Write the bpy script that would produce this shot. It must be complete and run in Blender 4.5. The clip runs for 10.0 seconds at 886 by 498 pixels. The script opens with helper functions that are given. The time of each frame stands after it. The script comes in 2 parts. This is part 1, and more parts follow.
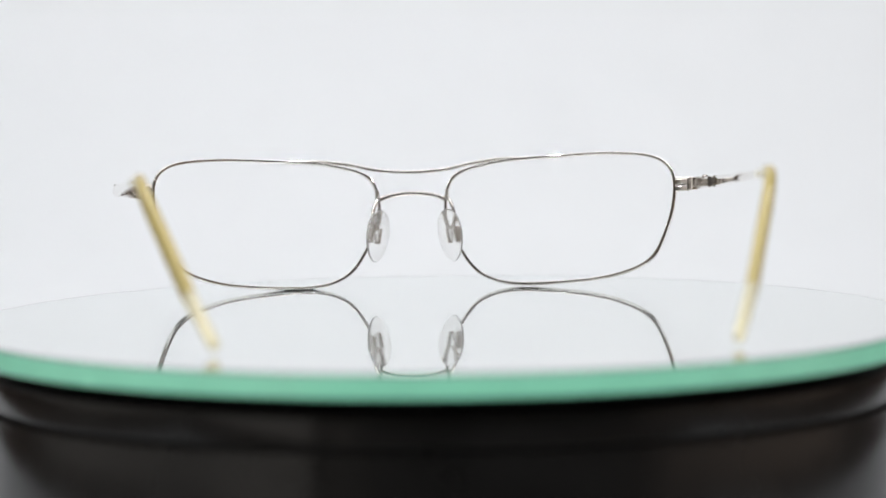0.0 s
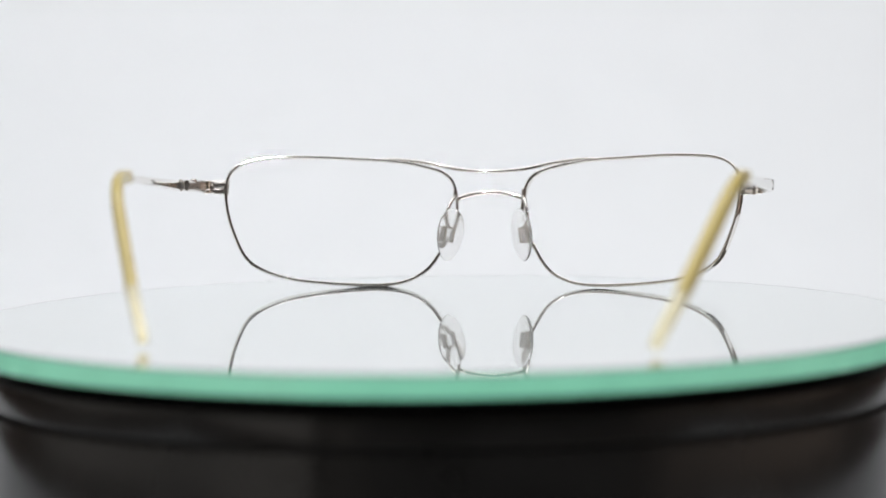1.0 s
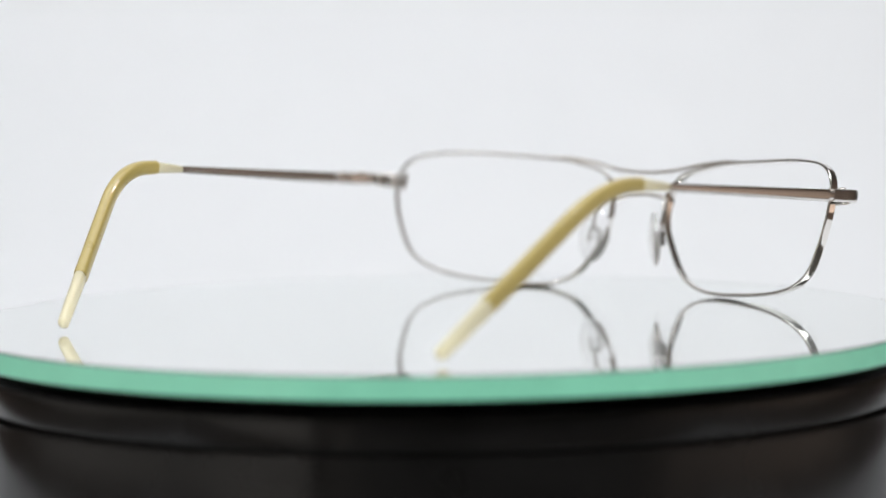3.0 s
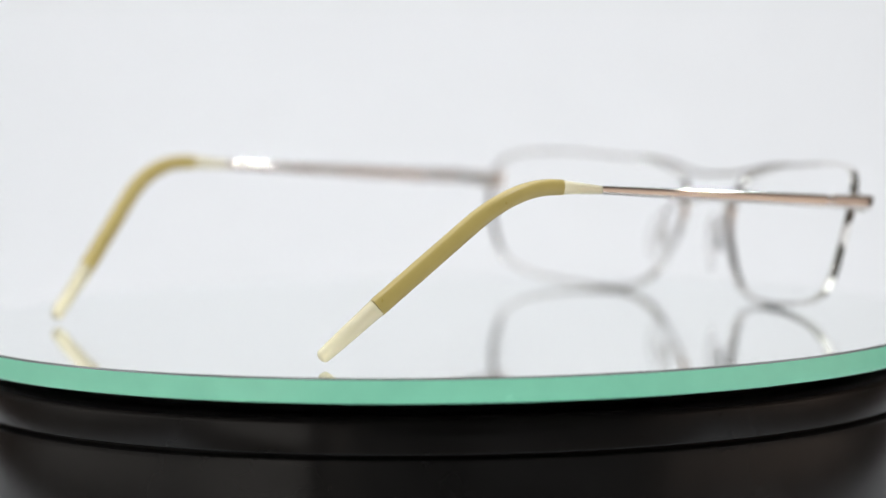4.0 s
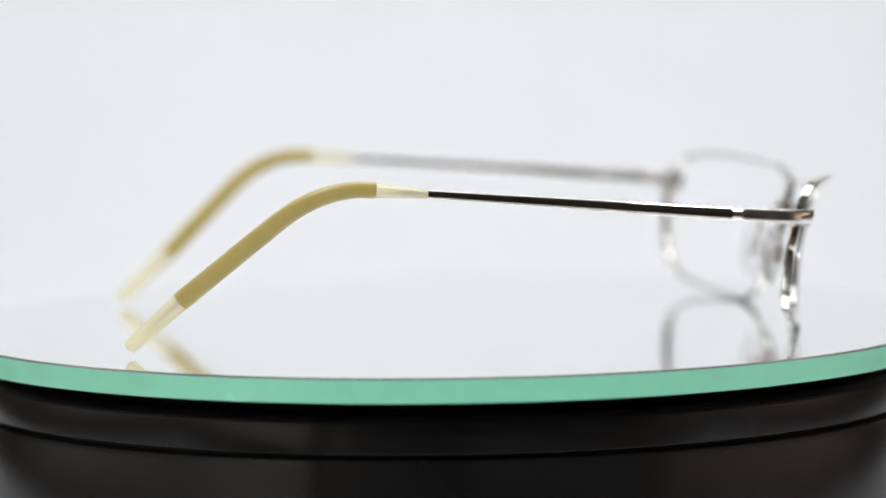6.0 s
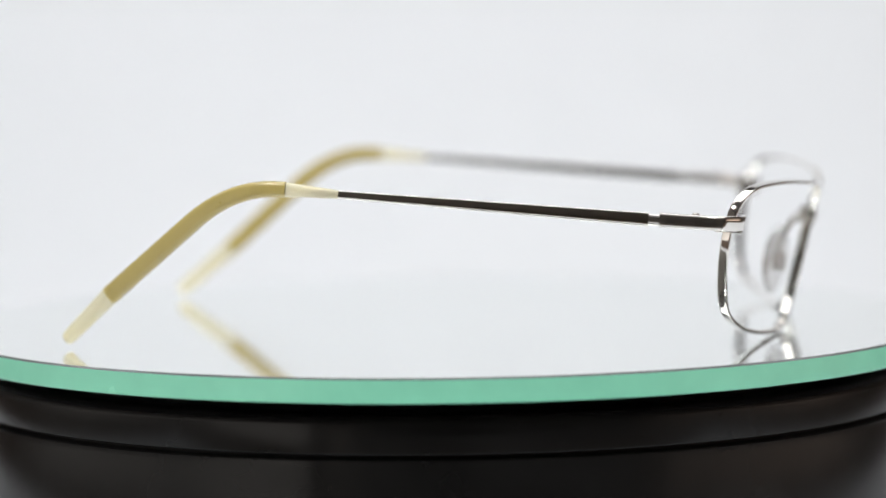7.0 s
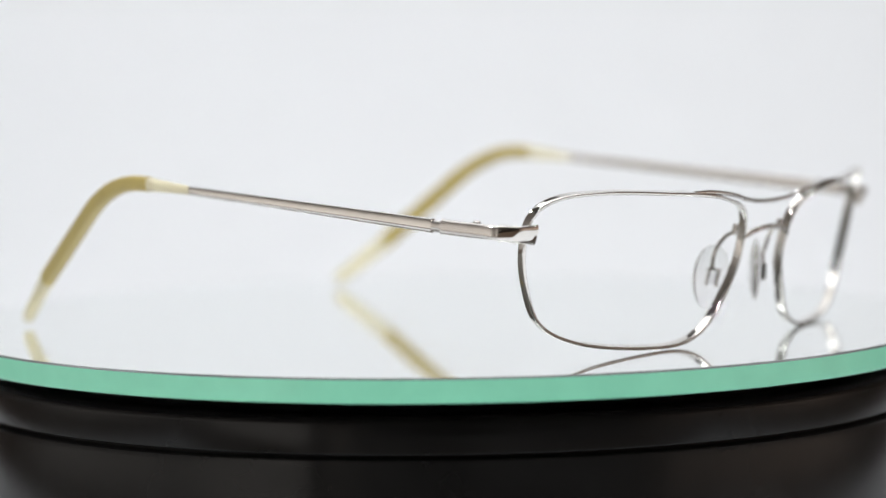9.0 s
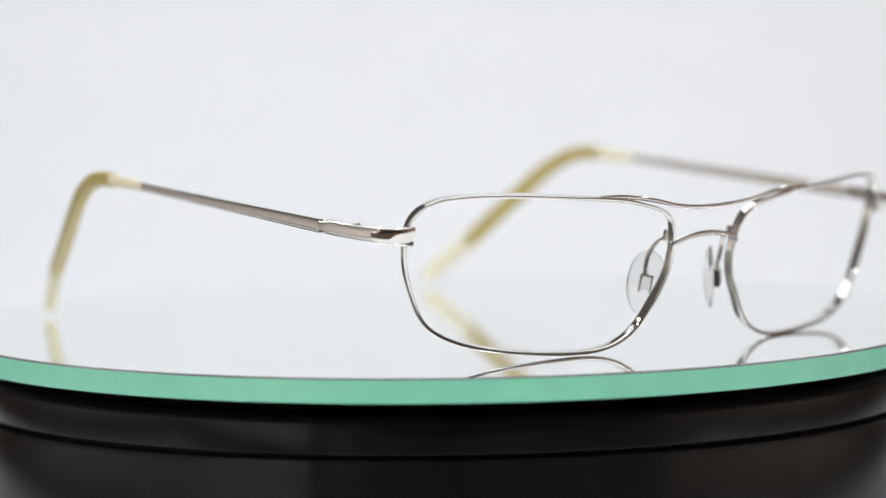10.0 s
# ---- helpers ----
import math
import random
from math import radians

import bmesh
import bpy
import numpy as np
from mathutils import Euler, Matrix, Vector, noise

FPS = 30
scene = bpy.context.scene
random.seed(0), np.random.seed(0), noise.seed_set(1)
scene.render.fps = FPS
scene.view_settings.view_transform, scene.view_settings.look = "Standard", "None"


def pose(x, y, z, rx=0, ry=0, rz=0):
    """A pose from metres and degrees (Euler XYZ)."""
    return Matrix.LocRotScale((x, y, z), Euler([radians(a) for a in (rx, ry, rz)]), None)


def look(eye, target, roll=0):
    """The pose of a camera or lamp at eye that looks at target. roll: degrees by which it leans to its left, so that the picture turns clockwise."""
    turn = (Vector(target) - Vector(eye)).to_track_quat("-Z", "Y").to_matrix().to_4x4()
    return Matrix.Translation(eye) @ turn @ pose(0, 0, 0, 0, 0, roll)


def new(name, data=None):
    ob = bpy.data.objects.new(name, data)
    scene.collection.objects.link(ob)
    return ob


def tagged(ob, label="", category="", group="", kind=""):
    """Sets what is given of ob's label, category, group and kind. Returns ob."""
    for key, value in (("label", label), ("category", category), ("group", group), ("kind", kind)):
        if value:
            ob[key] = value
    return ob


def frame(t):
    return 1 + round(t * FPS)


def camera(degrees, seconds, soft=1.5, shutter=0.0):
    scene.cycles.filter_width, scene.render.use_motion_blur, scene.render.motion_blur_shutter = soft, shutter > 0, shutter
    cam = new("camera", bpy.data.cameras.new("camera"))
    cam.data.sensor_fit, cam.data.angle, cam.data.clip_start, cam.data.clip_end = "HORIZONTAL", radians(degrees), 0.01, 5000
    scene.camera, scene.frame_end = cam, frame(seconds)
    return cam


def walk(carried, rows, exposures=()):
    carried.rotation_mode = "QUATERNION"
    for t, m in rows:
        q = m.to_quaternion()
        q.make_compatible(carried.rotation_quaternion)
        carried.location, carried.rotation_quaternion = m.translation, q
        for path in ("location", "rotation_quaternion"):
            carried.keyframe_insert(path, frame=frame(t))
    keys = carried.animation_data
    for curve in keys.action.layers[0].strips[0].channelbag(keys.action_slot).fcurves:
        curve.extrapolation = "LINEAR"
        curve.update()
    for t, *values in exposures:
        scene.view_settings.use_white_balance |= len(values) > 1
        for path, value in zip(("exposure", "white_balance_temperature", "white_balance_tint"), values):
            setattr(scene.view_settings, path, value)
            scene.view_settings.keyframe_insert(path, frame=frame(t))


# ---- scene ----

# ---- camera ----
cam = camera(15.746, 10.0)
cam.data.dof.use_dof = True
cam.data.dof.aperture_fstop = 7.6
PITCH, PAN, ROLL = radians(4.578), radians(0.0351), -0.683
WAY = Vector((math.sin(PAN) * math.cos(PITCH), math.cos(PAN) * math.cos(PITCH), -math.sin(PITCH)))
EYE = Vector((0.0, -0.7452, 0.0762))


def stand(back):
    eye = EYE - WAY * back
    return look(eye, eye + WAY, ROLL)


# the picture grows a little as the lens refocuses from the far rims to the near side
NEAR, FAR, BREATH = -0.085, 0.062, 0.0201
FOCUS = [(0, FAR), (2.2, FAR), (2.4, 0.057), (2.7, 0.030), (3.25, -0.03), (3.8, NEAR), (10, NEAR)]
walk(cam, [(t, stand(BREATH * (y - NEAR) / (FAR - NEAR))) for t, y in FOCUS])
focus = new("focus_point")
walk(focus, [(t, pose(0, y, 0.012)) for t, y in FOCUS])
cam.data.dof.focus_object = focus

# ---- world and lights ----
world = bpy.data.worlds.new("studio_dark")
scene.world = world
world.use_nodes = True
wn = world.node_tree
wn.nodes["Background"].inputs["Color"].default_value = (0.30, 0.24, 0.20, 1)
wn.nodes["Background"].inputs["Strength"].default_value = 0.10


def area(name, at, target, w, h, power, colour=(1, 1, 1)):
    d = bpy.data.lights.new(name, "AREA")
    d.shape, d.size, d.size_y, d.energy, d.color = "RECTANGLE", w, h, power, colour
    ob = new(name, d)
    ob.matrix_world = look(at, target)
    return ob


area("softbox_top", (0.0, 0.02, 0.75), (0.0, 0.10, 0.0), 0.80, 0.60, 3.05, (0.975, 0.985, 1.0))
area("softbox_backdrop", (-0.05, 0.22, 0.66), (0.0, 0.62, -0.02), 0.90, 0.20, 0.72, (0.945, 0.975, 1.0))
for at, watts in (((-0.24, -0.42, 0.50), 1.62), ((0.26, -0.40, 0.50), 1.58), ((-0.52, 0.16, 0.52), 0.78), ((0.52, 0.18, 0.52), 0.68)):
    area("led_lamp", at, (0, 0, 0.02), 0.028, 0.028, watts, (0.975, 0.985, 1.0))
# added fill lamps, unseen, brighten the side walls that the metal reflects
area("added_wall_fill", (-1.25, -1.3, -0.60), (-1.70, -1.3, 0.35), 3.3, 0.10, 30.0, (1.0, 0.97, 0.94))
area("added_wall_fill", (2.15, -0.6, -0.60), (2.60, -0.6, 0.35), 2.6, 0.10, 34.0, (1.0, 0.95, 0.90))
scene.view_settings.exposure = 0.06

# ---- materials ----


def material(name):
    m = bpy.data.materials.new(name)
    m.use_nodes = True
    return m, m.node_tree, m.node_tree.nodes["Principled BSDF"]


def surface(name, colour, rough, metal=0.0, vary=0.06, scale=200.0, bump=0.0, rvary=0.0, **extra):
    """A procedural surface with grain at two scales in colour, gloss and relief."""
    m, tree, b = material(name)
    co = tree.nodes.new("ShaderNodeTexCoord")
    fine, broad = tree.nodes.new("ShaderNodeTexNoise"), tree.nodes.new("ShaderNodeTexNoise")
    for n, sc in ((fine, scale), (broad, scale * 0.08)):
        n.inputs["Scale"].default_value = sc
        n.inputs["Detail"].default_value = 3.0
        tree.links.new(co.outputs["Object"], n.inputs["Vector"])
    add = tree.nodes.new("ShaderNodeMath")
    add.operation = "ADD"
    tree.links.new(fine.outputs["Fac"], add.inputs[0])
    tree.links.new(broad.outputs["Fac"], add.inputs[1])
    ramp = tree.nodes.new("ShaderNodeMapRange")
    ramp.inputs["From Min"].default_value, ramp.inputs["From Max"].default_value = 0.7, 1.3
    ramp.inputs["To Min"].default_value, ramp.inputs["To Max"].default_value = 1 - vary, 1 + vary
    tree.links.new(add.outputs[0], ramp.inputs["Value"])
    mix = tree.nodes.new("ShaderNodeVectorMath")
    mix.operation = "MULTIPLY"
    mix.inputs[0].default_value = colour
    tree.links.new(ramp.outputs[0], mix.inputs[1])
    tree.links.new(mix.outputs[0], b.inputs["Base Color"])
    b.inputs["Roughness"].default_value, b.inputs["Metallic"].default_value = rough, metal
    if rvary:
        rr = tree.nodes.new("ShaderNodeMapRange")
        rr.inputs["From Min"].default_value, rr.inputs["From Max"].default_value = 0.7, 1.3
        rr.inputs["To Min"].default_value, rr.inputs["To Max"].default_value = max(0.0, rough - rvary), rough + rvary
        tree.links.new(add.outputs[0], rr.inputs["Value"])
        tree.links.new(rr.outputs[0], b.inputs["Roughness"])
    if bump:
        bp = tree.nodes.new("ShaderNodeBump")
        bp.inputs["Strength"].default_value, bp.inputs["Distance"].default_value = 1.0, bump
        tree.links.new(add.outputs[0], bp.inputs["Height"])
        tree.links.new(bp.outputs[0], b.inputs["Normal"])
    for key, value in extra.items():
        b.inputs[key.replace("_", " ")].default_value = value
    return m


M_PAPER = surface("white_paper", (0.835, 0.85, 0.87), 0.85, vary=0.012, scale=40.0, bump=0.00004)
M_METAL = surface("polished_silver_metal", (0.80, 0.775, 0.74), 0.035, metal=1.0, vary=0.04, scale=500.0, rvary=0.015)
M_BRUSH = surface("satin_silver_metal", (0.74, 0.71, 0.68), 0.22, metal=1.0, vary=0.05, scale=500.0, rvary=0.06)
M_TUBE = surface("olive_tan_acetate", (0.450, 0.355, 0.112), 0.30, vary=0.035, scale=260.0, rvary=0.05, Coat_Weight=0.6, Coat_Roughness=0.06)
M_CLEAR = surface("pale_yellow_translucent_acetate", (0.99, 0.93, 0.68), 0.22, vary=0.02, scale=260.0, Transmission_Weight=0.45, IOR=1.15, Coat_Weight=0.5, Coat_Roughness=0.06)
M_PAD = surface("milky_clear_silicone", (1.0, 1.0, 1.0), 0.14, vary=0.0, Transmission_Weight=0.90, IOR=1.20, Coat_Weight=0.8, Coat_Roughness=0.05)


def mirror_glass():
    """Silvered float glass: one sharp image, and a softer lobe standing in for the slab's second reflection."""
    m, tree, b = material("silvered_float_glass")
    b.inputs["Base Color"].default_value = (0.935, 0.965, 0.955, 1)
    b.inputs["Metallic"].default_value, b.inputs["Roughness"].default_value = 1.0, 0.0
    co = tree.nodes.new("ShaderNodeTexCoord")
    broad_mix, fine_mix = tree.nodes.new("ShaderNodeTexNoise"), tree.nodes.new("ShaderNodeTexNoise")
    for n, sc in ((broad_mix, 14.0), (fine_mix, 160.0)):
        n.inputs["Scale"].default_value, n.inputs["Detail"].default_value = sc, 4.0
        tree.links.new(co.outputs["Object"], n.inputs["Vector"])
    add = tree.nodes.new("ShaderNodeMath")
    add.operation = "ADD"
    tree.links.new(broad_mix.outputs["Fac"], add.inputs[0])
    tree.links.new(fine_mix.outputs["Fac"], add.inputs[1])
    part_of = tree.nodes.new("ShaderNodeMapRange")
    part_of.inputs["From Min"].default_value, part_of.inputs["From Max"].default_value = 0.6, 1.4
    part_of.inputs["To Min"].default_value, part_of.inputs["To Max"].default_value = 0.18, 0.28
    tree.links.new(add.outputs[0], part_of.inputs["Value"])
    # rough lobe added to veil the sharp image
    soft = tree.nodes.new("ShaderNodeBsdfGlossy")
    soft.inputs["Color"].default_value, soft.inputs["Roughness"].default_value = (0.95, 0.975, 0.965, 1), 0.16
    mix = tree.nodes.new("ShaderNodeMixShader")
    tree.links.new(part_of.outputs[0], mix.inputs["Fac"])
    tree.links.new(b.outputs[0], mix.inputs[1])
    tree.links.new(soft.outputs[0], mix.inputs[2])
    tree.links.new(mix.outputs[0], tree.nodes["Material Output"].inputs["Surface"])
    return m


M_MIRROR = mirror_glass()
M_EDGE = surface("green_glass_edge", (0.275, 0.73, 0.505), 0.22, vary=0.05, scale=120.0, rvary=0.06)
M_BEVEL = surface("ground_glass_bevel", (0.10, 0.11, 0.11), 0.4, vary=0.08, scale=300.0)
M_BLACK = surface("glossy_black_plastic", (0.0075, 0.0072, 0.0070), 0.11, vary=0.25, scale=60.0, rvary=0.03, bump=0.00002, Specular_IOR_Level=0.25)
M_DARK = surface("matt_black_rubber", (0.012, 0.012, 0.012), 0.6, vary=0.2, scale=150.0)
M_WALL = surface("brown_wall_paint", (0.25, 0.22, 0.195), 0.8, vary=0.06, scale=14.0, bump=0.0004)
# shade put into the colour: unseen wall darkened so the rims reflect black
M_WALL_DARK = surface("unseen_wall_darkened", (0.11, 0.098, 0.086), 0.8, vary=0.06, scale=14.0, bump=0.0004)
M_WALL_GREY = surface("light_grey_wall_paint", (0.52, 0.50, 0.475), 0.8, vary=0.05, scale=14.0, bump=0.0004)
M_WALL_WARM = surface("reddish_brown_wall_paint", (0.30, 0.235, 0.195), 0.8, vary=0.05, scale=14.0, bump=0.0004)
M_FLOOR = surface("dark_wood_floor", (0.10, 0.066, 0.042), 0.45, vary=0.15, scale=20.0, bump=0.0004)
# unseen ceiling, its colour darkened to deepen the metal's reflections
M_CEIL = surface("unseen_ceiling_darkened", (0.10, 0.095, 0.09), 0.85, vary=0.04, scale=14.0)
M_TABLE = surface("dark_table_wood", (0.09, 0.06, 0.04), 0.4, vary=0.15, scale=30.0)

# ---- helpers for meshes ----


def part(name, bm, mat, parent=None, label="", smooth=True, crisp=False):
    """Link a bmesh as one mesh object, under a thing or a part."""
    bmesh.ops.recalc_face_normals(bm, faces=bm.faces)
    me = bpy.data.meshes.new(name)
    bm.to_mesh(me)
    bm.free()
    me.materials.append(mat)
    if smooth:
        for poly in me.polygons:
            poly.use_smooth = True
        me.set_sharp_from_angle(angle=radians(38))
    ob = new(name, me)
    if crisp:
        # flat sides stay flat between their rounded corners
        w = ob.modifiers.new("crisp", "WEIGHTED_NORMAL")
        w.weight, w.keep_sharp = 90, True
    if parent:
        ob.parent = parent
    if label:
        tagged(ob, label)
    return ob


def glide(points, n=8, closed=False):
    """A smooth curve through the points."""
    pts = [Vector(p) for p in points]
    out, k = [], len(pts)
    for i in range(k if closed else k - 1):
        if closed:
            a, b, c, d = pts[i - 1], pts[i], pts[(i + 1) % k], pts[(i + 2) % k]
        else:
            b, c = pts[i], pts[i + 1]
            a = pts[i - 1] if i else b * 2 - c
            d = pts[i + 2] if i + 2 < k else c * 2 - b
        for j in range(n):
            s = j / n
            out.append(0.5 * (2 * b + (c - a) * s + (2 * a - 5 * b + 4 * c - d) * s * s + (3 * b - a - 3 * c + d) * s ** 3))
    if not closed:
        out.append(pts[-1])
    return out


def section(n, power):
    """A closed outline from a circle (power 1) to a rounded box (0.4), half-widths 1."""
    out = []
    for i in range(n):
        a = 2 * math.pi * (i + 0.5) / n
        c, s = math.cos(a), math.sin(a)
        out.append((math.copysign(abs(c) ** power, c), math.copysign(abs(s) ** power, s)))
    return out


def sweep(path, wide, tall, up=(0, 0, 1), n=12, power=1.0, closed=False, caps=True):
    """Carry an outline along a path. wide, tall: half-widths across and along 'up' (numbers, or functions of 0..1).
    up: a vector, or a function of the point."""
    bm = bmesh.new()
    rings, k, outline = [], len(path), section(n, power)
    for i, p in enumerate(path):
        if closed:
            t = path[(i + 1) % k] - path[i - 1]
        else:
            t = path[min(i + 1, k - 1)] - path[max(i - 1, 0)]
        t.normalize()
        u = Vector(up(i, p) if callable(up) else up)
        side = t.cross(u).normalized()
        u = side.cross(t).normalized()
        s = i / (k - 1)
        w = wide(s) if callable(wide) else wide
        h = tall(s) if callable(tall) else tall
        rings.append([bm.verts.new(p + side * (a * w) + u * (b * h)) for a, b in outline])
    for i in range(k if closed else k - 1):
        r0, r1 = rings[i], rings[(i + 1) % k]
        for j in range(n):
            bm.faces.new((r0[j], r0[(j + 1) % n], r1[(j + 1) % n], r1[j]))
    if caps and not closed:
        bm.faces.new(rings[0])
        bm.faces.new(list(reversed(rings[-1])))
    return bm


def lathe(profile, n=160, close=False):
    """Turn a profile of (radius, height) about the upright axis."""
    bm = bmesh.new()
    rings = []
    for r, z in profile:
        rings.append([bm.verts.new((r * math.sin(2 * math.pi * i / n), -r * math.cos(2 * math.pi * i / n), z)) for i in range(n)] if r > 0 else [bm.verts.new((0, 0, z))])
    pairs = list(zip(rings, rings[1:])) + ([(rings[-1], rings[0])] if close else [])
    for a, b in pairs:
        for i in range(n):
            j = (i + 1) % n
            if len(a) == 1:
                bm.faces.new((a[0], b[j], b[i]))
            elif len(b) == 1:
                bm.faces.new((a[i], a[j], b[0]))
            else:
                bm.faces.new((a[i], a[j], b[j], b[i]))
    return bm


def box(x0, x1, y0, y1, z0, z1, bevel=0.0, m=None):
    bm = bmesh.new()
    bmesh.ops.create_cube(bm, size=1.0)
    for v in bm.verts:
        v.co = Vector((x0 + (v.co.x + 0.5) * (x1 - x0), y0 + (v.co.y + 0.5) * (y1 - y0), z0 + (v.co.z + 0.5) * (z1 - z0)))
    if bevel:
        bmesh.ops.bevel(bm, geom=list(bm.edges), offset=bevel, segments=3, affect="EDGES", profile=0.5)
    if m:
        bm.transform(m)
    return bm


MM = 0.001


def mm(*points):
    return [Vector(p) * MM for p in points]


# ---- the room round the set: unseen, added and toned for the reflections ----
TABLE_Z = -0.066


def structure(name, bm, mat, label, category, smooth=False):
    return tagged(part(name, bm, mat, None, "", smooth), label, category, kind="structure")


structure("floor", box(-1.7, 2.6, -3.0, 1.9, -0.90, -0.80), M_FLOOR, "dark wooden floor of the dim studio room", "floor")
structure("wall_north", box(-1.7, 2.6, 1.9, 2.0, -0.80, 1.80), M_WALL, "plain brown painted studio wall", "wall")
structure("wall_south", box(-1.7, 2.6, -3.1, -3.0, -0.80, 1.80), M_WALL_DARK, "unseen studio wall, darkened for the reflections", "wall")
structure("wall_east", box(2.6, 2.7, -3.1, 2.0, -0.80, 1.80), M_WALL_WARM, "unseen reddish brown studio wall for the reflections", "wall")
structure("wall_west", box(-1.8, -1.7, -3.1, 2.0, -0.80, 1.80), M_WALL_GREY, "unseen light grey studio wall for the reflections", "wall")
structure("ceiling", box(-1.8, 2.7, -3.1, 2.0, 1.80, 1.90), M_CEIL, "unseen studio ceiling, darkened for the reflections", "ceiling")


def build_table():
    table = tagged(new("studio_table"), "dark wooden table under the white paper", "table")
    part("tabletop", box(-0.60, 0.60, -0.40, 0.65, TABLE_Z - 0.034, TABLE_Z - 0.004, 0.003), M_TABLE, table, smooth=False)
    for x in (-0.55, 0.55):
        for y in (-0.35, 0.60):
            part("leg", box(x - 0.025, x + 0.025, y - 0.025, y + 0.025, -0.80, TABLE_Z - 0.034, 0.003), M_TABLE, table, smooth=False)
    return table


build_table()


def build_backdrop():
    """One sheet of paper that lies on the table and curves up behind."""
    line = [(-0.26, TABLE_Z), (0.36, TABLE_Z)]
    for i in range(1, 13):
        a = math.pi / 2 * i / 12
        line.append((0.36 + 0.26 * math.sin(a), TABLE_Z + 0.26 * (1 - math.cos(a))))
    line += [(0.62, 0.45), (0.62, 0.80)]
    bm = bmesh.new()
    rows = []
    for j, (y, z) in enumerate(line):
        a, b = line[max(j - 1, 0)], line[min(j + 1, len(line) - 1)]
        t = Vector((0, b[0] - a[0], b[1] - a[1])).normalized()
        nrm = Vector((0, -t.z, t.y)) * -0.0015
        rows.append([[bm.verts.new((x, y, z)), bm.verts.new((x, y + nrm.y, z + nrm.z))] for x in (-0.40, 0.40)])
    for r, q in zip(rows, rows[1:]):
        bm.faces.new((r[0][0], r[1][0], q[1][0], q[0][0]))
        bm.faces.new((r[0][1], q[0][1], q[1][1], r[1][1]))
        bm.faces.new((r[0][0], q[0][0], q[0][1], r[0][1]))
        bm.faces.new((r[1][0], r[1][1], q[1][1], q[1][0]))
    for r in (rows[0], rows[-1]):
        bm.faces.new((r[0][0], r[0][1], r[1][1], r[1][0]))
    return structure("backdrop", bm, M_PAPER, "seamless white paper sweep behind the turntable", "backdrop", True)


build_backdrop()

# ---- the turntable ----
PLATE_R, PLATE_T = 0.1143, 0.0052


def build_turntable():
    base = tagged(new("turntable_base"), "glossy black plastic display turntable base on white paper", "turntable")
    base.location = (0, 0, TABLE_Z)
    up = -TABLE_Z
    def ring(profile):
        return lathe([(r, z + up) for r, z in profile], close=True)
    part("upper_collar", ring([(0.070, -0.0076), (0.1066, -0.0076), (0.1084, -0.0079), (0.1094, -0.0085), (0.1099, -0.0093), (0.1100, -0.0100), (0.1100, -0.0158), (0.1099, -0.0160), (0.070, -0.0160)]), M_BLACK, base, "glossy black collar under the glass", crisp=True)
    part("groove", ring([(0.072, -0.0160), (0.1066, -0.0160), (0.1066, -0.0172), (0.072, -0.0172)]), M_DARK, base, "narrow dark groove")
    part("drum", ring([(0.074, -0.0172), (0.1080, -0.0172), (0.1111, -0.0172), (0.11112, -0.0185), (0.1113, -0.0220), (0.1121, -0.0400), (0.1126, -0.0560), (0.1118, -0.0610), (0.074, -0.0610)]), M_BLACK, base, "glossy black drum", crisp=True)
    part("spindle", lathe([(0.0, -0.0056 + up), (0.095, -0.0056 + up), (0.095, -0.0076 + up), (0.0, -0.0076 + up)]), M_DARK, base, "matt black carrier under the glass")
    for i in range(4):
        a = math.pi / 4 + i * math.pi / 2
        bm = lathe([(0, up - 0.0610), (0.009, up - 0.0610), (0.010, up - 0.0622), (0.010, 0.0), (0, 0.0)], 24)
        bm.transform(Matrix.Translation((0.085 * math.cos(a), 0.085 * math.sin(a), 0)))
        part("rubber_foot", bm, M_DARK, base, "black rubber foot")
    return base


build_turntable()


def build_plate():
    plate = tagged(new("glass_plate"), "round mirrored glass plate with green edge on the turntable", "glass plate")
    r = PLATE_R
    part("pane", lathe([(0, 0), (r - 0.0004, 0), (r - 0.0004, -PLATE_T + 0.0006), (0, -PLATE_T + 0.0006)]), M_MIRROR, plate, "silvered glass top", smooth=False)
    part("bevel", lathe([(r - 0.0004, 0.00002), (r, -0.00035), (r, -0.0004), (r - 0.0004, -0.0004)], close=True), M_BEVEL, plate, "ground grey bevel")
    part("edge", lathe([(r - 0.0003, -0.0004), (r, -0.0004), (r, -PLATE_T + 0.0003), (r - 0.0003, -PLATE_T)], close=True), M_EDGE, plate, "green polished glass edge")
    part("backing", lathe([(0, -PLATE_T + 0.0005), (r - 0.0004, -PLATE_T + 0.0005), (r - 0.0004, -PLATE_T), (0, -PLATE_T)]), M_DARK, plate, "dark painted backing", smooth=False)
    return plate


PLATE = build_plate()

# ---- the eyeglasses, laid out as they lie at the start ----
FRONT = pose(-0.0071, 0.0781, 0.0010, 0, 0, 3.205) @ pose(0, 0, 0, 0, -0.2035, 0) @ pose(0, 0, 0, -14.6413)
LIE = pose(-0.0071, 0.0781, 0, 0, 0, 3.205)
MIRROR = LIE @ Matrix.Diagonal((-1, 1, 1, 1)) @ LIE.inverted()
RIM = [(67.6, 16.5), (68.0, 25.9), (63.7, 30.5), (55.6, 32.4), (45.8, 33.2), (27.2, 33.1), (18.2, 31.7), (11.5, 29.5), (9.2, 24.7),
       (9.1, 16.5), (12.7, 9.3), (15.0, 5.3), (18.9, 1.9), (27.1, -0.4), (46.0, -0.5), (55.5, 0.7), (61.8, 3.4), (64.7, 8.1)]


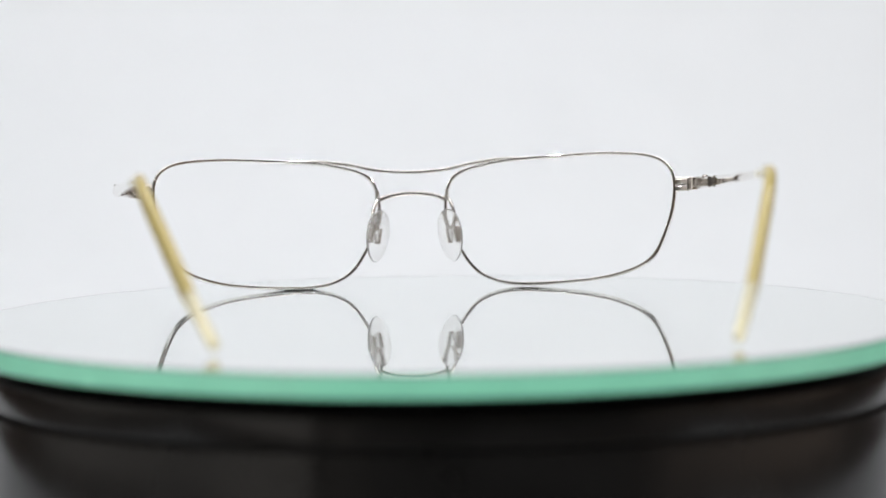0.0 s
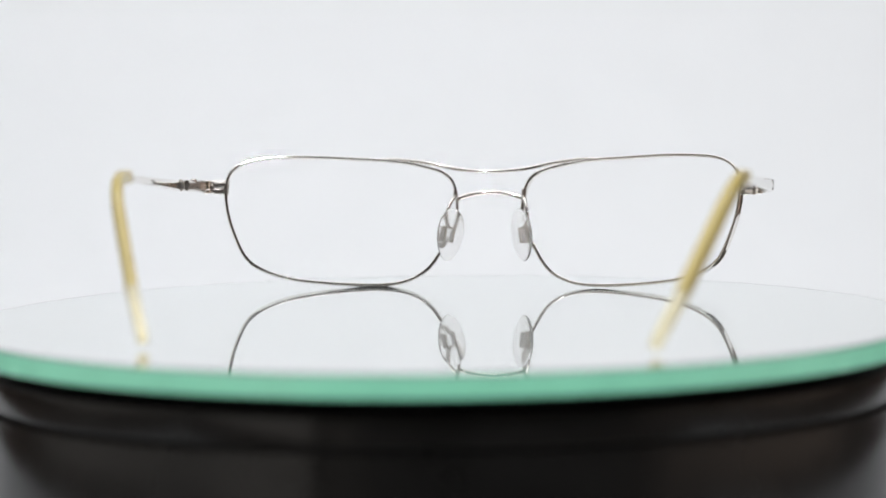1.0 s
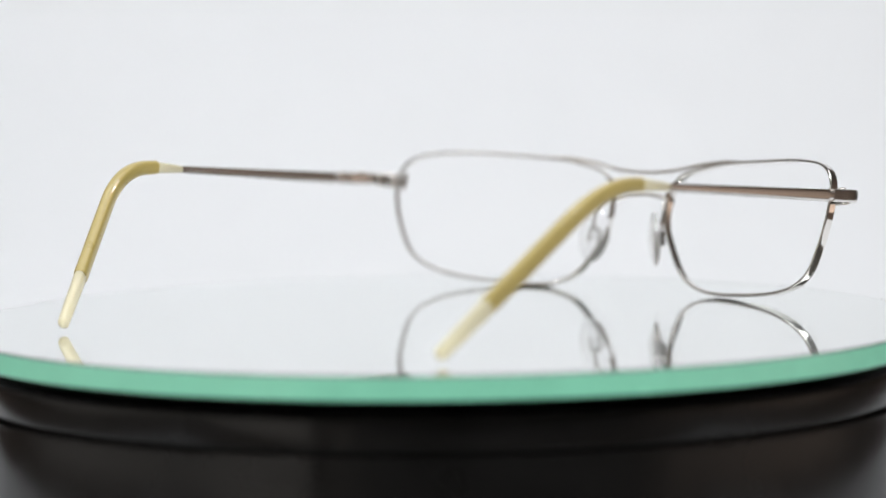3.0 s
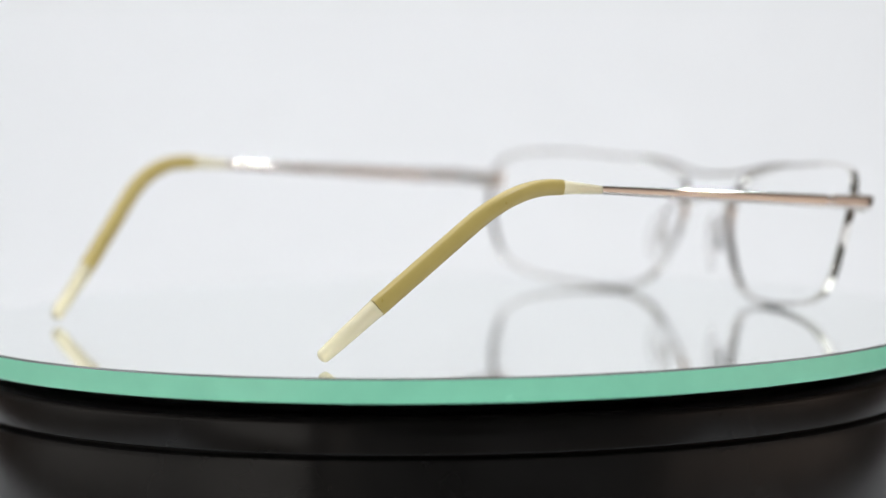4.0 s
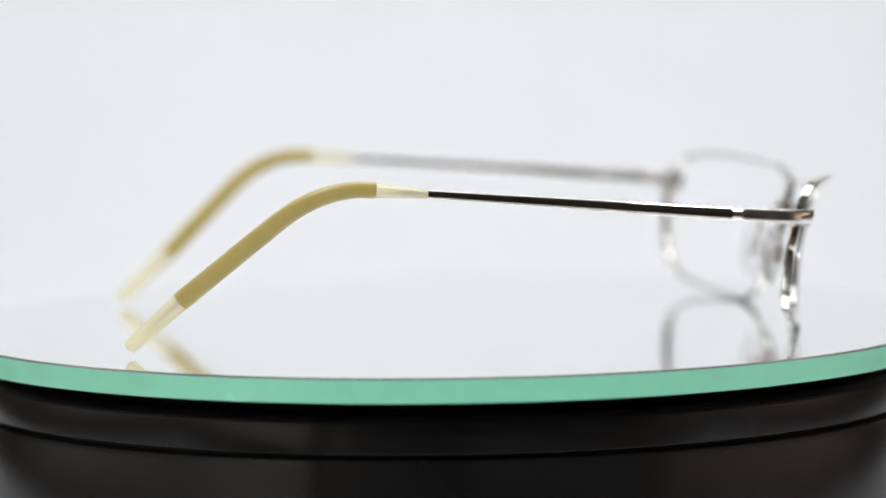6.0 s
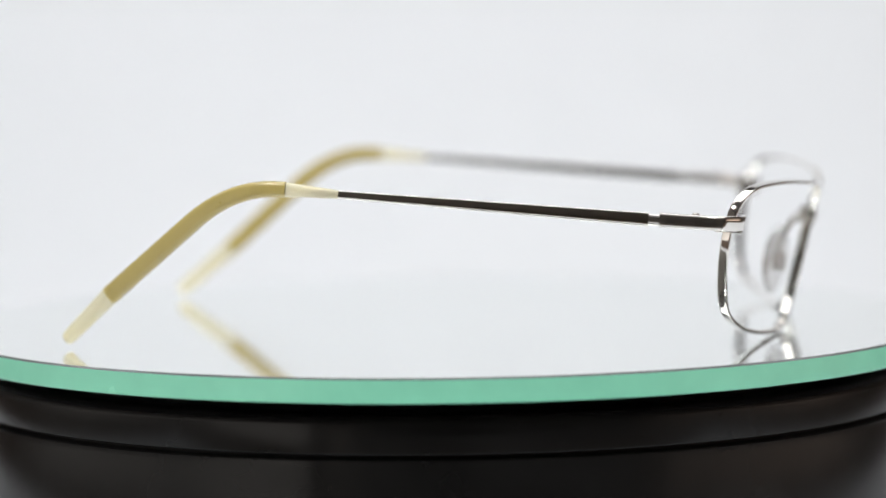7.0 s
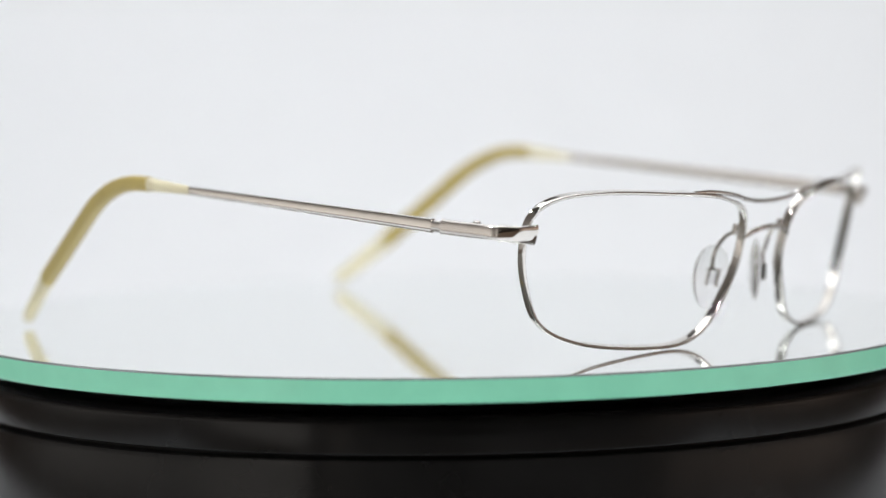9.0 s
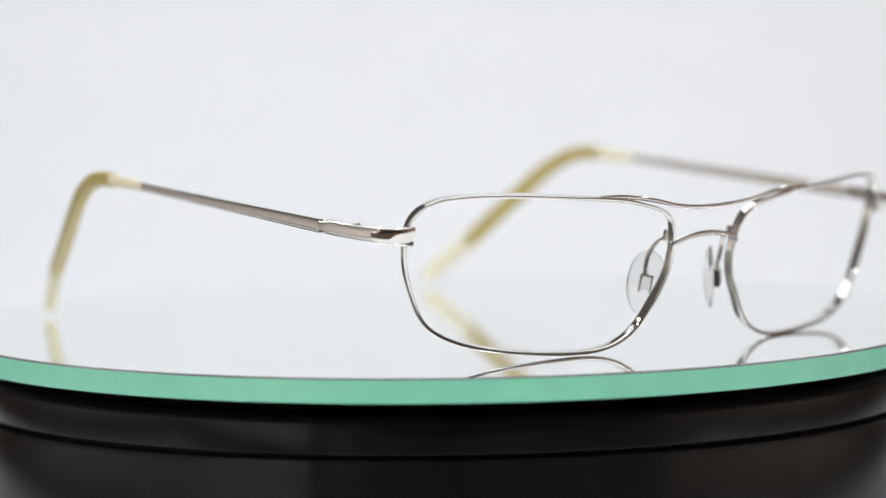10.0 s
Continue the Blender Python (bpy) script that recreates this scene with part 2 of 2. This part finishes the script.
def depth(x):
    """How far the front curves back at x from its middle."""
    return 0.1411 * x - 5.4403 * x * x


def rim_outline():
    """The rim's outline, evened out so that its corners run round softly."""
    fine = glide([Vector((x * MM, z * MM, 0)) for x, z in RIM], 12, True)
    k = len(fine)
    steps = [(fine[(i + 1) % k] - fine[i]).length for i in range(k)]
    gap, out, along, i = sum(steps) / 168, [], 0.0, 0
    for j in range(168):
        while along + steps[i] < j * gap:
            along += steps[i]
            i += 1
        out.append(fine[i].lerp(fine[(i + 1) % k], (j * gap - along) / steps[i]))
    for _ in range(9):
        out = [(out[j - 1] + out[j] * 2 + out[(j + 1) % 168]) / 4 for j in range(168)]
    return out


def rim_path(side):
    return [FRONT @ Vector((side * p.x, depth(p.x) + 0.00020, p.y)) for p in rim_outline()]


def build_glasses():
    glasses = tagged(new("eyeglasses"), "silver metal eyeglasses with tan temple tips on the glass", "eyeglasses")
    forward = FRONT.to_3x3() @ Vector((0, 1, 0))
    for side in (1, -1):
        m = Matrix() if side == 1 else MIRROR
        out = (LIE.to_3x3() @ Vector((side, 0, 0)))
        # rim: a band deeper than it is wide, leaning out with the wrap of the lens
        lean = [0.13 + 0.19 * (p.x - 0.009) / 0.058 for p in rim_outline()]
        part("rim", sweep(rim_path(side), 0.00042, 0.00106, up=lambda i, p: forward + out * lean[i], n=24, power=0.46, closed=True), M_METAL, glasses, "polished silver wire rim", crisp=True)
        # end piece, flared where it meets the rim and bent back round the corner
        path = [m @ p for p in glide(mm((61.2, 75.2, 26.8), (63.0, 75.1, 26.9), (65.8, 74.3, 27.1), (68.0, 72.4, 27.4), (68.9, 70.6, 27.6)), 6)]
        part("endpiece", sweep(path, 0.0007, lambda s: 0.0022 - 0.0007 * s ** 0.8, up=FRONT.to_3x3() @ Vector((0, 0, 1)), power=0.6, n=28), M_METAL, glasses, "flared silver end piece")
        path = [m @ p for p in glide(mm((68.4, 71.6, 27.5), (69.3, 69.2, 27.7), (70.2, 63.6, 28.1), (70.9, 58.8, 28.5)), 6)]
        part("hinge_block", sweep(path, 0.0009, 0.00152, power=0.5, n=28), M_BRUSH, glasses, "satin silver hinge block")
        # the split block that closes the rim, behind the end piece
        for z0, z1 in ((25.1, 26.7), (26.85, 28.4)):
            path = [m @ p for p in mm((61.9, 73.6, (z0 + z1) / 2), (63.4, 73.3, (z0 + z1) / 2 + 0.05), (64.9, 72.6, (z0 + z1) / 2 + 0.1))]
            part("closing_block", sweep(path, 0.0008, (z1 - z0) / 2 * MM, power=0.4, n=20), M_BRUSH, glasses, "half of the satin closing block")
        # hinge inside the corner: three knuckles on a pin
        pin = m @ (Vector((66.2, 71.0, 27.3)) * MM)
        for z0, z1, r in ((-0.0017, -0.0006, 0.00105), (-0.0005, 0.0005, 0.00095), (0.0006, 0.0017, 0.00105)):
            bm = lathe([(0, z0), (r - 0.0001, z0), (r, z0 + 0.0001), (r, z1 - 0.0001), (r - 0.0001, z1), (0, z1)], 20)
            bm.transform(Matrix.Translation(pin))
            part("hinge_knuckle", bm, M_METAL, glasses, "small silver hinge knuckle")
        leaf = [m @ p for p in mm((66.6, 70.6, 27.4), (68.2, 68.6, 27.7), (68.9, 65.0, 28.0), (69.5, 61.0, 28.3))]
        part("hinge_leaf", sweep(leaf, 0.0005, 0.00135, power=0.45, n=16), M_BRUSH, glasses, "thin satin hinge leaf")
        bm = lathe([(0, 0.0010), (0.0008, 0.0010), (0.0008, 0.0017), (0.0006, 0.0019), (0, 0.0020)], 16)
        bm.transform(Matrix.Translation(m @ (Vector((68.8, 66.2, 27.9)) * MM)))
        part("hinge_screw", bm, M_BRUSH, glasses, "tiny domed hinge screw")
        # nose pad with its arm
        c = m @ (Vector((3.2, 78.8, 14.2)) * MM)
        start = m @ (Vector((1.6, 83.6, 23.8)) * MM)
        arm = glide([start, m @ (Vector((2.4, 81.9, 22.9)) * MM), m @ (Vector((3.4, 80.2, 20.4)) * MM), m @ (Vector((3.6, 79.3, 17.8)) * MM), m @ (Vector((3.3, 79.0, 15.9)) * MM)], 6)
        tab = FRONT @ Matrix.Translation((side * 9.4 * MM, -0.5 * MM, 24.0 * MM)) @ pose(0, 0, 0, 0, 0, -side * 20)
        part("pad_mount", box(-0.0004, 0.0004, -0.0009, 0.0003, -0.0012, 0.0013, 0.0002, tab), M_METAL, glasses, "small silver pad mount on the rim", crisp=True)
        part("pad_arm", sweep(arm, 0.00048, 0.00048, up=(1, 0.2, 0), n=10), M_METAL, glasses, "bent silver pad arm")
        frame3 = Matrix.Translation(c) @ LIE.to_3x3().to_4x4() @ pose(0, 0, 0, -12) @ pose(0, 0, 0, 0, 0, side * 50) @ pose(0, 0, 0, 0, -side * 8, 0) @ pose(0, 0, 0, -4, 0, 0)
        bm = bmesh.new()
        bmesh.ops.create_uvsphere(bm, u_segments=28, v_segments=16, radius=1.0)
        for v in bm.verts:
            k = 1.0 - 0.12 * v.co.z
            v.co = Vector((v.co.x * 0.00145 * (1 - 0.25 * v.co.z ** 2) + side * 0.0003 * (v.co.y ** 2 + v.co.z ** 2 - 0.6), v.co.y * 0.0039 / k, v.co.z * 0.0070))
        bm.transform(frame3 @ Matrix.Translation((-side * 0.0013, 0, -0.0002)))
        pad = part("nose_pad", bm, M_PAD, glasses, "clear silicone nose pad")
        # the box: an open metal frame round the pad's clear post
        lie = frame3 @ Matrix.Translation((side * 0.0002, 0, 0))
        b2 = bmesh.new()
        for piece in ((-0.0014, -0.00095, -0.0022, 0.0015), (0.00095, 0.0014, -0.0022, 0.0015), (-0.0014, 0.0014, 0.0012, 0.0018)):
            tmp = box(-0.0008, 0.0008, *piece, 0.00015)
            me = bpy.data.meshes.new("tmp")
            tmp.to_mesh(me)
            tmp.free()
            b2.from_mesh(me)
            bpy.data.meshes.remove(me)
        b2.transform(lie)
        part("pad_box", b2, M_METAL, pad, "small open silver pad box", crisp=True)
        part("pad_post", box(-0.0010, 0.0006, -0.00085, 0.00085, -0.0017, 0.0013, 0.0002, lie), M_PAD, pad, "clear post in the box")

    # bridges
    bar = [FRONT @ p for p in glide(mm((9.5, 1.5, 22.7), (8.4, 1.8, 23.4), (6.2, 2.0, 24.2), (3.2, 2.2, 24.8), (0, 2.2, 25.0), (-3.2, 2.2, 24.8), (-6.2, 2.0, 24.2), (-8.4, 1.8, 23.4), (-9.5, 1.5, 22.7)), 6)]
    part("bridge", sweep(bar, 0.00062, 0.00062, n=16), M_METAL, glasses, "arched silver lower bridge")
    bar = [FRONT @ p for p in glide(mm((30.0, -0.4, 33.55), (24.0, 0.5, 33.55), (16.5, 1.2, 32.7), (8.5, 0.9, 31.0), (0, 0.6, 30.35), (-8.5, 0.9, 31.0), (-16.5, 1.2, 32.7), (-24.0, 0.5, 33.55), (-30.0, -0.4, 33.55)), 6)]
    part("brow_bar", sweep(bar, 0.00045, lambda s: 0.0005 - 0.0002 * abs(2 * s - 1) ** 6, n=12), M_METAL, glasses, "slim silver brow bar")

    # temples, the two bent open a little differently
    def temple(join, metal_end, tube_top, corner, tube_low, tip_end):
        j, me_, tt, co, tl, te = mm(join, metal_end, tube_top, corner, tube_low, tip_end)
        bar = glide([j, j.lerp(me_, 0.33), j.lerp(me_, 0.66), me_, me_.lerp(tt, 0.6)], 8)
        arm = part("temple", sweep(bar, lambda s: 0.0007 - 0.0002 * s, lambda s: 0.0015 - 0.00082 * s, power=0.6, n=28), M_METAL, glasses, "slim tapering silver temple")
        # the spring joint's neck
        k = (j - me_).normalized()
        part("neck", sweep([j + k * 0.0024, j + k * 0.0012, j - k * 0.0004], 0.0007, 0.00115, power=0.7, n=12), M_BRUSH, arm, "dark notch at the spring joint")
        down = (tl - co).normalized()
        back = (co - tt).normalized()
        bend = [tt]
        a, b = co - back * 0.0095, co + down * 0.0125
        for i in range(0, 13):
            s = i / 12
            bend.append(a * (1 - s) ** 2 + co * (2 * s * (1 - s)) + b * s * s)
        bend += [b.lerp(tl, 0.4), b.lerp(tl, 0.8), tl]
        inner = glide(bend, 2)
        part("temple_tip", sweep(inner, lambda s: 0.00140 + 0.0001 * s, lambda s: 0.0017 + 0.0004 * s, power=0.7, n=28), M_TUBE, glasses, "olive tan acetate temple tip")
        part("front_sleeve", sweep(glide([me_, me_.lerp(tt, 0.35), me_.lerp(tt, 0.8), tt], 4), lambda s: 0.0008 + 0.0005 * s, lambda s: 0.0009 + 0.0007 * s, power=0.85, n=24), M_CLEAR, glasses, "pale yellow translucent sleeve")
        core = [tl.lerp(co, 0.1), tl, tl.lerp(te, 0.30), tl.lerp(te, 0.55)]
        part("core_wire", sweep(core, 0.00035, lambda s: 0.0006 - 0.0003 * s, n=10), M_BRUSH, glasses, "thin wire core inside the tip")
        path = glide([tl, tl.lerp(te, 0.35), tl.lerp(te, 0.7), tl.lerp(te, 0.9), te], 8)
        blunt = lambda s: math.sqrt(max(0.03, 1 - (max(0.0, s - 0.82) / 0.18) ** 2.2))
        part("end_sleeve", sweep(path, lambda s: 0.0014 * (1 - 0.12 * s) * blunt(s), lambda s: 0.0020 * (1 - 0.32 * s) * blunt(s), power=0.85, n=24), M_CLEAR, glasses, "pale yellow translucent tip end")

    temple((71.2, 56.6, 28.6), (75.2, -8.4, 34.1), (76.4, -19.4, 35.2), (76.3, -31.2, 35.7), (68.6, -60.4, 11.9), (64.4, -71.8, 1.6))
    temple((-82.4, 48.1, 28.5), (-72.3, -16.5, 34.2), (-69.3, -27.6, 35.3), (-68.3, -40.1, 35.6), (-55.5, -64.4, 11.9), (-49.0, -75.9, 1.6))
    return glasses


GLASSES = build_glasses()


# ---- what moves ----
def motions():
    turns = [(0.0, 0.0), (0.5, -6.93), (1.0, -14.02), (1.5, -21.18), (2.0, -28.2), (2.5, -35.31), (4.0, -57.0), (4.5, -64.15), (5.0, -71.32),
             (5.5, -78.5), (7.0, -100.1), (7.5, -107.45), (8.0, -114.8), (8.5, -122.2), (9.0, -129.5), (9.5, -137.0), (10.0, -144.24)]
    for thing in (GLASSES, PLATE):
        walk(thing, [(t, pose(0, 0, 0, 0, 0, a)) for t, a in turns])


motions()
